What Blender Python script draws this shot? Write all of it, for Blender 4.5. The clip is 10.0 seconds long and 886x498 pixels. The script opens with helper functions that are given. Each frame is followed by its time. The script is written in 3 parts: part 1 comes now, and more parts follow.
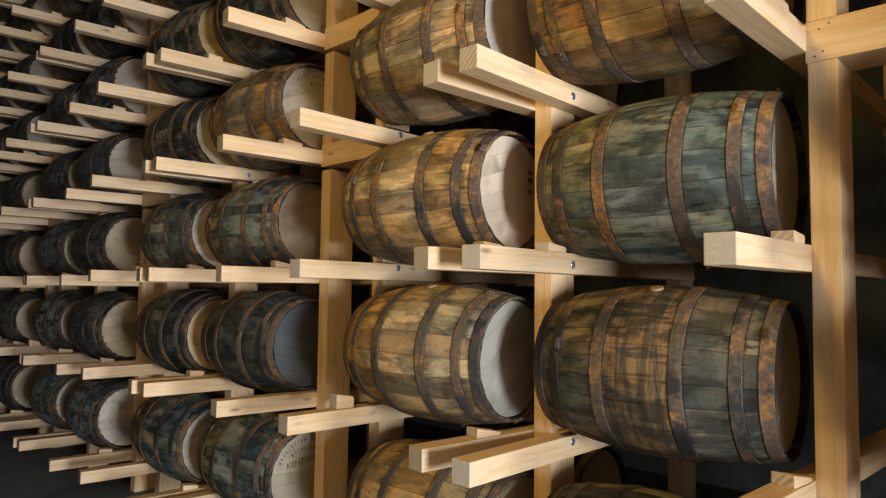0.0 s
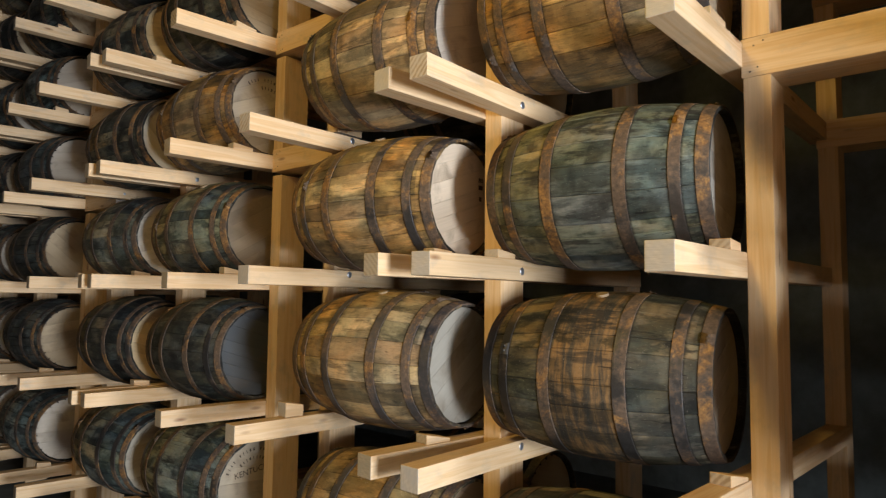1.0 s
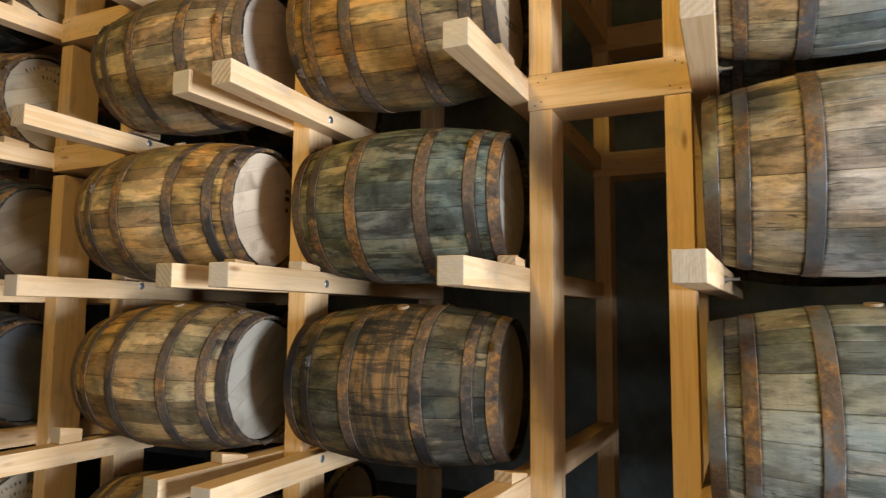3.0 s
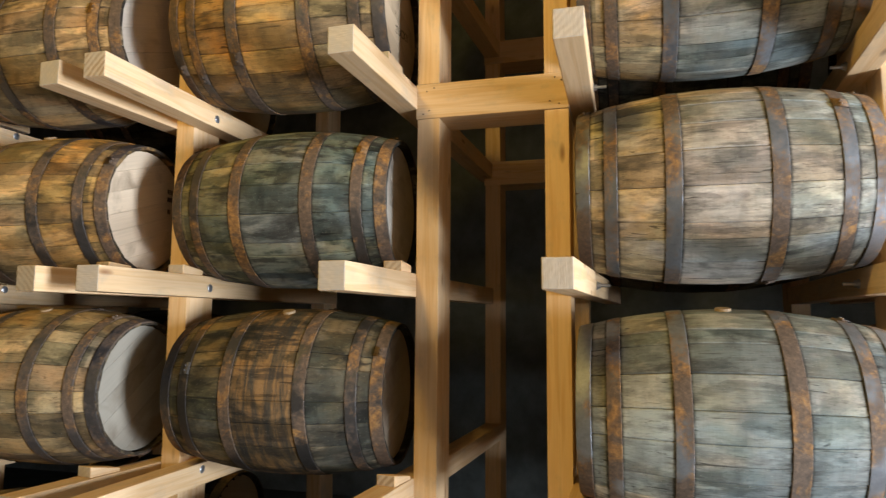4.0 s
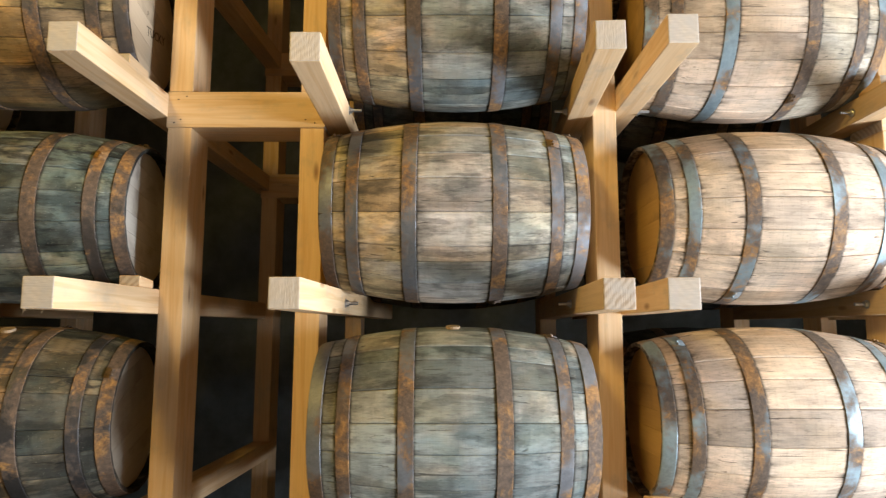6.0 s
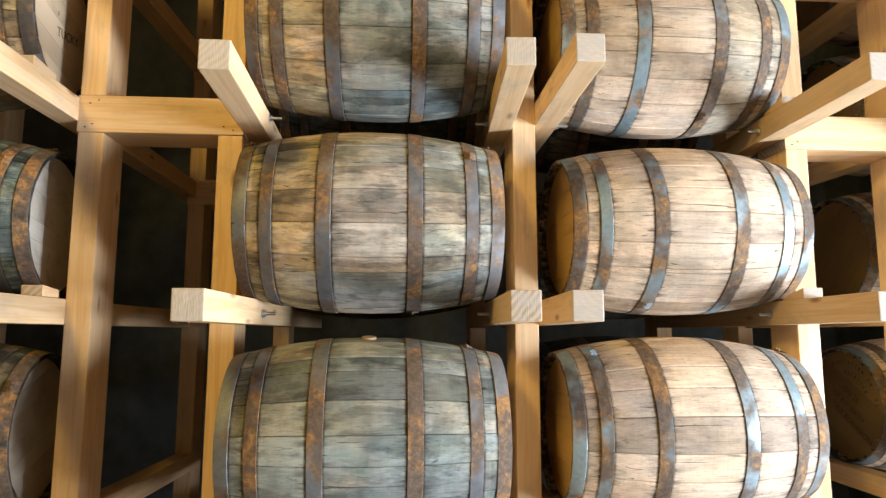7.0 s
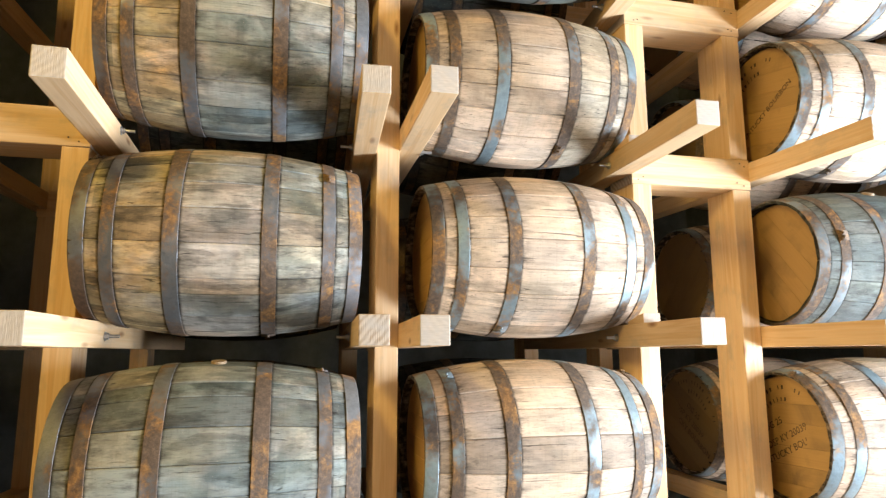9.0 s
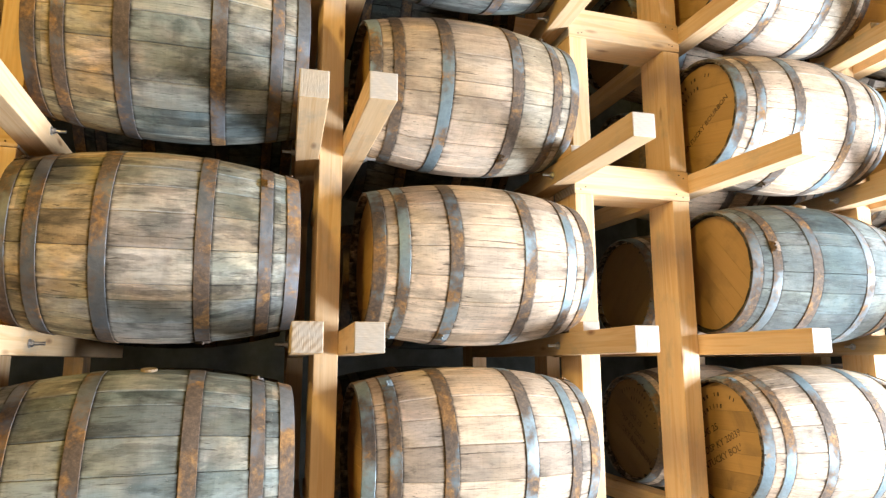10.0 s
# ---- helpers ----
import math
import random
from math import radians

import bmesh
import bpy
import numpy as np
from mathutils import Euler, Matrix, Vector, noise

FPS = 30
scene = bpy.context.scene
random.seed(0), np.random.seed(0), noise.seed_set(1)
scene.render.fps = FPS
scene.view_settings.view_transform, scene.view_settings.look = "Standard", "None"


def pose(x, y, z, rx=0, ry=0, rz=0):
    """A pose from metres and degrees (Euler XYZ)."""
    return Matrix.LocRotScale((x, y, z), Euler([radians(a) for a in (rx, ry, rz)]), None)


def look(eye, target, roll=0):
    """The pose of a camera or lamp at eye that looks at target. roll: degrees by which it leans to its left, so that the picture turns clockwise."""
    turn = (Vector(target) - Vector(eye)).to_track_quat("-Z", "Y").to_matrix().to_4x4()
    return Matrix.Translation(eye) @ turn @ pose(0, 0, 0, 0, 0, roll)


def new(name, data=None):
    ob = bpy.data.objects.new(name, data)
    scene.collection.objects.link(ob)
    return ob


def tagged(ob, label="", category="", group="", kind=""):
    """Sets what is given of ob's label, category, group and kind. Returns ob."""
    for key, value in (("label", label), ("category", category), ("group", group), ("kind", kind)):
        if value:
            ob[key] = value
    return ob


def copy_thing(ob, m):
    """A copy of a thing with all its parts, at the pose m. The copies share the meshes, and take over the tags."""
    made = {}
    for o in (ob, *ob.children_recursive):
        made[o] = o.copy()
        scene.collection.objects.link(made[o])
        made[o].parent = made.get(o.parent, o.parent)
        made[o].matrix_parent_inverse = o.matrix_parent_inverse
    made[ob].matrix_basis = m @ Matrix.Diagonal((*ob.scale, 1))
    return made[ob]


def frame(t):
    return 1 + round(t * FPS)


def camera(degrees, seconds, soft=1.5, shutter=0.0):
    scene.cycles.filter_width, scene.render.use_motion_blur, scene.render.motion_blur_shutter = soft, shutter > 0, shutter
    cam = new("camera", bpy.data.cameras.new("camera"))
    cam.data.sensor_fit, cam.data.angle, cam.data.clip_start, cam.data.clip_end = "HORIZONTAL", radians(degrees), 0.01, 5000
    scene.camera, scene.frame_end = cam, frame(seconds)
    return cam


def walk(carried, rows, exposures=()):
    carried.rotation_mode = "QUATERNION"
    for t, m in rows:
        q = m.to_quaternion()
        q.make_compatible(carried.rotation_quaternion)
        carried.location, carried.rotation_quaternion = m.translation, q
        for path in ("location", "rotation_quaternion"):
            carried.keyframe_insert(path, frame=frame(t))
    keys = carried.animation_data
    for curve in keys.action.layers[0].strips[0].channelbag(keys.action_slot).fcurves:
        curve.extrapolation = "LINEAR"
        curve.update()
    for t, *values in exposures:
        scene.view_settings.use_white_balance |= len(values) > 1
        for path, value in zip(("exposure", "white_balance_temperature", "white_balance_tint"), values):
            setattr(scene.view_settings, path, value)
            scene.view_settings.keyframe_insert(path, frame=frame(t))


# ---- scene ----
cam = camera(68.3, 10.0, soft=1.25, shutter=0.3)
PATH = [
    (0, (0.088, 0.187, 1.667), (1.537, 1.558, 1.794), 0.80),
    (0.5, (0.095, 0.173, 1.664), (1.578, 1.506, 1.805), 0.77),
    (1, (0.097, 0.162, 1.664), (1.637, 1.435, 1.815), 0.73),
    (1.5, (0.096, 0.149, 1.660), (1.702, 1.335, 1.820), 0.68),
    (2, (0.090, 0.137, 1.661), (1.772, 1.200, 1.830), 0.63),
    (2.5, (0.087, 0.120, 1.663), (1.845, 1.049, 1.846), 0.56),
    (4, (0.088, 0.021, 1.667), (2.007, 0.545, 1.876), 0.35),
    (4.5, (0.090, -0.033, 1.672), (2.041, 0.342, 1.888), 0.28),
    (5, (0.092, -0.098, 1.677), (2.071, 0.116, 1.900), 0.21),
    (5.5, (0.090, -0.164, 1.684), (2.075, -0.085, 1.918), 0.14),
    (7, (0.071, -0.346, 1.709), (2.048, -0.515, 1.969), -0.04),
    (7.5, (0.061, -0.390, 1.715), (2.025, -0.636, 1.990), -0.09),
    (8, (0.051, -0.426, 1.719), (2.000, -0.751, 2.009), -0.13),
    (8.5, (0.041, -0.453, 1.722), (1.976, -0.855, 2.024), -0.17),
    (9, (0.032, -0.476, 1.722), (1.950, -0.953, 2.039), -0.20),
    (9.5, (0.025, -0.504, 1.721), (1.925, -1.046, 2.051), -0.22),
    (10, (0.018, -0.547, 1.719), (1.897, -1.137, 2.060), -0.23),
]
EXPOSURES = [(0.0, -0.04), (2.5, -0.06), (5.5, 0.06), (7.0, 0.13), (10.0, 0.27)]
walk(cam, [(t, look(eye, target, roll)) for t, eye, target, roll in PATH], EXPOSURES)

# ---- light: daylight through a wide loading door beside the rack ----
world = bpy.data.worlds.new("world")
scene.world = world
world.use_nodes = True
wn = world.node_tree.nodes
sky = wn.new("ShaderNodeTexSky")
sky.sky_type = "NISHITA"
sky.sun_disc = False
sky.sun_elevation, sky.sun_rotation = radians(38), radians(200)
wn["Background"].inputs["Strength"].default_value = 0.12
world.node_tree.links.new(sky.outputs["Color"], wn["Background"].inputs["Color"])

DOOR_X0, DOOR_X1, DOOR_TOP, END_Y = -0.75, 0.95, 2.30, -5.9
lamp = bpy.data.lights.new("door_daylight", "AREA")
lamp.shape, lamp.size, lamp.size_y = "RECTANGLE", 1.5, 2.2
lamp.energy, lamp.color = 1060, (0.83, 0.89, 1.0)
new("door_daylight", lamp).matrix_world = look((0.10, END_Y + 0.05, 1.05), (1.2, 3.0, 0.6))
# a tungsten lamp in the aisle
LAMP_AT, LAMP_TO = (-1.2, 1.75, 4.6), (2.4, -1.2, 2.3)
bulb = bpy.data.lights.new("aisle_lamp_light", "AREA")
bulb.shape, bulb.size, bulb.energy, bulb.color = "DISK", 0.7, 116, (1.0, 0.665, 0.16)
new("aisle_lamp_light", bulb).matrix_world = look(LAMP_AT, LAMP_TO)

# ---- materials ----


def material(name, rough=0.6, metal=0.0):
    m = bpy.data.materials.new(name)
    m.use_nodes = True
    b = m.node_tree.nodes["Principled BSDF"]
    b.inputs["Roughness"].default_value = rough
    b.inputs["Metallic"].default_value = metal
    return m, m.node_tree.nodes, m.node_tree.links, b


def coords(n, l, scale, spread=0.0):
    """Object coordinates stretched by scale, shifted from object to object by spread."""
    tc = n.new("ShaderNodeTexCoord")
    mp = n.new("ShaderNodeMapping")
    mp.inputs["Scale"].default_value = scale
    src = tc.outputs["Object"]
    if spread:
        info = n.new("ShaderNodeObjectInfo")
        mul = n.new("ShaderNodeMath")
        mul.operation = "MULTIPLY"
        mul.inputs[1].default_value = spread
        l.new(info.outputs["Random"], mul.inputs[0])
        add = n.new("ShaderNodeVectorMath")
        add.operation = "ADD"
        l.new(src, add.inputs[0])
        l.new(mul.outputs[0], add.inputs[1])
        src = add.outputs[0]
    l.new(src, mp.inputs["Vector"])
    return mp.outputs["Vector"]


def noise_tex(n, l, vec, scale, detail=4.0, rough=0.55, distort=0.0):
    t = n.new("ShaderNodeTexNoise")
    t.inputs["Scale"].default_value = scale
    t.inputs["Detail"].default_value = detail
    t.inputs["Roughness"].default_value = rough
    t.inputs["Distortion"].default_value = distort
    l.new(vec, t.inputs["Vector"])
    return t.outputs["Fac"]


def ramp(n, l, fac, stops, steps="LINEAR"):
    r = n.new("ShaderNodeValToRGB")
    r.color_ramp.interpolation = steps
    e = r.color_ramp.elements
    while len(e) < len(stops):
        e.new(0.5)
    for el, (p, c) in zip(e, stops):
        el.position = p
        el.color = (*c, 1) if isinstance(c, tuple) else (c, c, c, 1)
    l.new(fac, r.inputs["Fac"])
    return r.outputs["Color"]


def mix(n, l, a, b, fac=1.0, mode="MIX"):
    m = n.new("ShaderNodeMix")
    m.data_type, m.blend_type = "RGBA", mode
    for sock, v in ((m.inputs["Factor"], fac), (m.inputs[6], a), (m.inputs[7], b)):
        if isinstance(v, (int, float)):
            sock.default_value = v
        elif isinstance(v, tuple):
            sock.default_value = (*v, 1)
        else:
            l.new(v, sock)
    return m.outputs[2]


def bump(n, l, b, height, strength, distance=0.002):
    k = n.new("ShaderNodeBump")
    k.inputs["Strength"].default_value = strength
    k.inputs["Distance"].default_value = distance
    l.new(height, k.inputs["Height"])
    l.new(k.outputs["Normal"], b.inputs["Normal"])


def object_colour(n):
    return n.new("ShaderNodeObjectInfo").outputs["Color"]


def attribute(n, name):
    """A colour kept on each stave."""
    a = n.new("ShaderNodeAttribute")
    a.attribute_type, a.attribute_name = "OBJECT", name
    return a.outputs["Color"]


def world_coords(n, l, scale):
    """World position, so that stains run on from stave to stave."""
    g = n.new("ShaderNodeNewGeometry")
    mp = n.new("ShaderNodeMapping")
    mp.inputs["Scale"].default_value = scale
    l.new(g.outputs["Position"], mp.inputs["Vector"])
    return mp.outputs["Vector"]


def stave_material():
    """Weathered oak: tint from the object's colour, grain along the barrel, grey-green bloom, black mould, tannin beside the hoops."""
    m, n, l, b = material("weathered_oak", 0.62)
    grain = noise_tex(n, l, coords(n, l, (42, 2.2, 42), 37), 1.0, 6, 0.65)
    fine = noise_tex(n, l, coords(n, l, (220, 9, 220), 11), 1.0, 3, 0.6)
    patch = noise_tex(n, l, world_coords(n, l, (1, 0.75, 1)), 6.0, 5, 0.6, 0.5)
    blot = noise_tex(n, l, world_coords(n, l, (2.6, 0.5, 2.6)), 5.5, 7, 0.66, 0.35)
    warm = noise_tex(n, l, world_coords(n, l, (1.2, 0.8, 1.2)), 4.1, 4, 0.6, 0.3)
    col = mix(n, l, object_colour(n), ramp(n, l, grain, [(0.3, 0.76), (0.5, 1.0), (0.7, 1.1)]), 1.0, "MULTIPLY")
    seg = noise_tex(n, l, coords(n, l, (4, 6.5, 4), 77), 1.0, 3, 0.55, 0.4)
    segc = ramp(n, l, seg, [(0.36, 0.30), (0.45, 0.95), (0.58, 1.35)])
    col = mix(n, l, col, mix(n, l, col, segc, 1.0, "MULTIPLY"), n.new("ShaderNodeObjectInfo").outputs["Alpha"])
    col = mix(n, l, col, ramp(n, l, fine, [(0.34, 0.62), (0.52, 1.05)]), 0.38, "MULTIPLY")
    alpha = n.new("ShaderNodeObjectInfo").outputs["Alpha"]
    gold = mix(n, l, (0.12, 0.12, 0.12), ramp(n, l, warm, [(0.46, 0.0), (0.64, 0.9)]), alpha)
    col = mix(n, l, col, (1.15, 0.88, 0.52), gold, "MULTIPLY")
    bloom = mix(n, l, col, (0.80, 0.95, 0.985), 1.0, "MULTIPLY")
    bloom = mix(n, l, bloom, (0.20, 0.225, 0.22), 0.15)
    col = mix(n, l, col, bloom, mix(n, l, (0.0, 0.0, 0.0), ramp(n, l, patch, [(0.43, 0.0), (0.55, 1.0)]), n.new("ShaderNodeObjectInfo").outputs["Alpha"]))
    # the stretches between the hoops have weathered differently
    tc = n.new("ShaderNodeTexCoord")
    sep = n.new("ShaderNodeSeparateXYZ")
    l.new(tc.outputs["Object"], sep.inputs[0])
    along = n.new("ShaderNodeMath")
    along.operation = "ADD"
    along.inputs[1].default_value = 0.5
    l.new(sep.outputs["Y"], along.inputs[0])
    hi = ramp(n, l, along.outputs[0], [(0.645, 0.0), (0.65, 1.0)])
    lo = ramp(n, l, along.outputs[0], [(0.35, 1.0), (0.355, 0.0)])
    tint = mix(n, l, mix(n, l, attribute(n, "tint_mid"), attribute(n, "tint_hi"), hi), attribute(n, "tint_lo"), lo)
    spread = noise_tex(n, l, world_coords(n, l, (1.6, 0.7, 1.6)), 5.2, 4, 0.6, 0.6)
    col = mix(n, l, col, mix(n, l, col, tint, 1.0, "MULTIPLY"), ramp(n, l, spread, [(0.33, 0.25), (0.52, 1.0)]))
    # some staves took up more damp between two hoops than their neighbours
    cell = ramp(n, l, along.outputs[0], [(0.0, 0.1), (0.12, 0.3), (0.35, 0.5), (0.65, 0.7), (0.88, 0.9)], "CONSTANT")
    own = n.new("ShaderNodeMath")
    own.operation = "MULTIPLY"
    own.inputs[1].default_value = 37.0
    l.new(n.new("ShaderNodeObjectInfo").outputs["Random"], own.inputs[0])
    pair = n.new("ShaderNodeCombineXYZ")
    l.new(cell, pair.inputs[0])
    l.new(own.outputs[0], pair.inputs[1])
    dice = n.new("ShaderNodeTexWhiteNoise")
    dice.noise_dimensions = "2D"
    l.new(pair.outputs[0], dice.inputs["Vector"])
    damp = ramp(n, l, dice.outputs["Value"], [(0.0, (0.42, 0.47, 0.47)), (0.09, (0.62, 0.68, 0.68)), (0.22, (0.9, 0.92, 0.92)), (0.6, (1.0, 1.0, 1.0)), (1.0, (1.14, 1.1, 1.04))])
    col = mix(n, l, col, damp, ramp(n, l, n.new("ShaderNodeObjectInfo").outputs["Alpha"], [(0.2, 0.15), (0.8, 1.0)]), "MULTIPLY")
    # tannin wept out along the grain from the hoops
    ab = n.new("ShaderNodeMath")
    ab.operation = "ABSOLUTE"
    l.new(sep.outputs["Y"], ab.inputs[0])
    wept = ramp(n, l, ab.outputs[0], [(0.075, 0.0), (0.12, 1.0), (0.174, 1.0), (0.225, 0.0), (0.27, 0.0), (0.312, 1.0), (0.357, 1.0), (0.385, 0.5)])
    weptn = noise_tex(n, l, coords(n, l, (34, 5, 34), 23), 1.0, 5, 0.7)
    wmask = mix(n, l, wept, ramp(n, l, weptn, [(0.46, 0.0), (0.66, 0.9)]), 1.0, "MULTIPLY")
    col = mix(n, l, col, (0.05, 0.044, 0.036), wmask)
    # black line at each hoop's edge: tannin, with the gap's contact shade painted in
    rim = ramp(n, l, ab.outputs[0], [(0.115, 0.0), (0.1205, 1.0), (0.1735, 1.0), (0.179, 0.0), (0.3065, 0.0), (0.3115, 1.0), (0.3575, 1.0), (0.363, 0.0), (0.3925, 0.0), (0.398, 1.0)])
    rimn = noise_tex(n, l, coords(n, l, (30, 30, 30), 51), 1.0, 3, 0.6)
    col = mix(n, l, col, (0.022, 0.018, 0.014), mix(n, l, rim, ramp(n, l, rimn, [(0.3, 0.35), (0.55, 0.95)]), 1.0, "MULTIPLY"))
    # rust that ran over the middle of a barrel
    rustn = noise_tex(n, l, world_coords(n, l, (1.6, 7, 1.0)), 5.0, 5, 0.65, 0.6)
    ruddy = ramp(n, l, rustn, [(0.38, (0.03, 0.024, 0.018)), (0.5, (0.12, 0.07, 0.028)), (0.62, (0.30, 0.16, 0.05))])
    middle = ramp(n, l, ab.outputs[0], [(0.11, 1.0), (0.13, 0.0)])
    col = mix(n, l, col, ruddy, mix(n, l, middle, attribute(n, "rust"), 1.0, "MULTIPLY"))
    col = mix(n, l, col, (0.02, 0.02, 0.019), mix(n, l, (0.0, 0.0, 0.0), ramp(n, l, blot, [(0.535, 0.0), (0.60, 0.9)]), n.new("ShaderNodeObjectInfo").outputs["Alpha"]))
    soot = noise_tex(n, l, world_coords(n, l, (2.4, 0.9, 2.4)), 4.2, 5, 0.62, 0.35)
    sootm = mix(n, l, (0.0, 0.0, 0.0), ramp(n, l, soot, [(0.46, 0.0), (0.555, 0.95)]), n.new("ShaderNodeObjectInfo").outputs["Alpha"])
    col = mix(n, l, col, mix(n, l, col, (0.19, 0.235, 0.245), 1.0, "MULTIPLY"), sootm)
    ticks = noise_tex(n, l, coords(n, l, (170, 34, 170), 5), 1.0, 3, 0.6)
    col = mix(n, l, col, ramp(n, l, ticks, [(0.34, 0.35), (0.43, 1.0)]), 0.36, "MULTIPLY")
    chatter = noise_tex(n, l, coords(n, l, (14, 190, 14), 9), 1.0, 2, 0.5)
    col = mix(n, l, col, ramp(n, l, chatter, [(0.34, 0.7), (0.46, 1.0)]), 0.25, "MULTIPLY")
    crack = noise_tex(n, l, coords(n, l, (90, 1.7, 90), 71), 1.0, 2, 0.5, 0.8)
    crackc = ramp(n, l, crack, [(0.285, 0.0), (0.32, 1.0)])
    col = mix(n, l, col, crackc, 0.65, "MULTIPLY")
    speck = noise_tex(n, l, coords(n, l, (1, 1, 1), 17), 240.0, 2, 0.5)
    col = mix(n, l, col, (0.5, 0.47, 0.4), ramp(n, l, speck, [(0.70, 0.0), (0.74, 0.4)]))
    l.new(col, b.inputs["Base Color"])
    l.new(ramp(n, l, patch, [(0.3, 0.72), (0.7, 0.88)]), b.inputs["Roughness"])
    h = mix(n, l, mix(n, l, grain, fine, 0.4), crackc, 0.75, "MULTIPLY")
    b.inputs["Specular IOR Level"].default_value = 0.35
    bump(n, l, b, h, 0.65, 0.0035)
    return m


def hoop_material():
    """Galvanised strip steel gone dull blue-grey, with orange and brown rust."""
    m, n, l, b = material("rusty_hoop_steel", 0.5, 0.5)
    big = noise_tex(n, l, coords(n, l, (1, 1, 1), 61), 7.0, 6, 0.72, 0.6)
    huge = noise_tex(n, l, coords(n, l, (1, 1, 1), 83), 4.2, 4, 0.55)
    small = noise_tex(n, l, coords(n, l, (1, 1, 1), 29), 55.0, 8, 0.74)
    steel = mix(n, l, object_colour(n), ramp(n, l, small, [(0.3, 0.7), (0.7, 1.12)]), 1.0, "MULTIPLY")
    orange = ramp(n, l, small, [(0.3, (0.12, 0.066, 0.026)), (0.5, (0.27, 0.14, 0.045)), (0.66, (0.50, 0.27, 0.07))])
    brown = ramp(n, l, small, [(0.3, (0.05, 0.037, 0.027)), (0.55, (0.13, 0.09, 0.06)), (0.75, (0.24, 0.155, 0.09))])
    rustc = mix(n, l, brown, orange, ramp(n, l, big, [(0.50, 0.0), (0.60, 0.9)]))
    both = mix(n, l, huge, small, 0.2)
    mask = ramp(n, l, both, [(0.43, 0.0), (0.51, 0.94)])
    l.new(mix(n, l, steel, rustc, mask), b.inputs["Base Color"])
    l.new(ramp(n, l, mask, [(0.0, 0.42), (0.8, 0.05)]), b.inputs["Metallic"])
    l.new(ramp(n, l, mask, [(0.0, 0.45), (0.7, 0.88)]), b.inputs["Roughness"])
    bump(n, l, b, small, 0.7, 0.002)
    return m


def head_material():
    m, n, l, b = material("oak_head_boards", 0.6)
    grain = noise_tex(n, l, coords(n, l, (4.0, 30, 190), 43), 1.0, 5, 0.6)
    stain = noise_tex(n, l, coords(n, l, (1, 1, 1), 7), 5.0, 5, 0.6, 0.5)
    col = mix(n, l, object_colour(n), ramp(n, l, grain, [(0.3, 0.93), (0.6, 1.03)]), 1.0, "MULTIPLY")
    col = mix(n, l, col, (0.11, 0.075, 0.04), ramp(n, l, stain, [(0.52, 0.0), (0.75, 0.6)]))
    l.new(col, b.inputs["Base Color"])
    bump(n, l, b, grain, 0.15, 0.001)
    return m


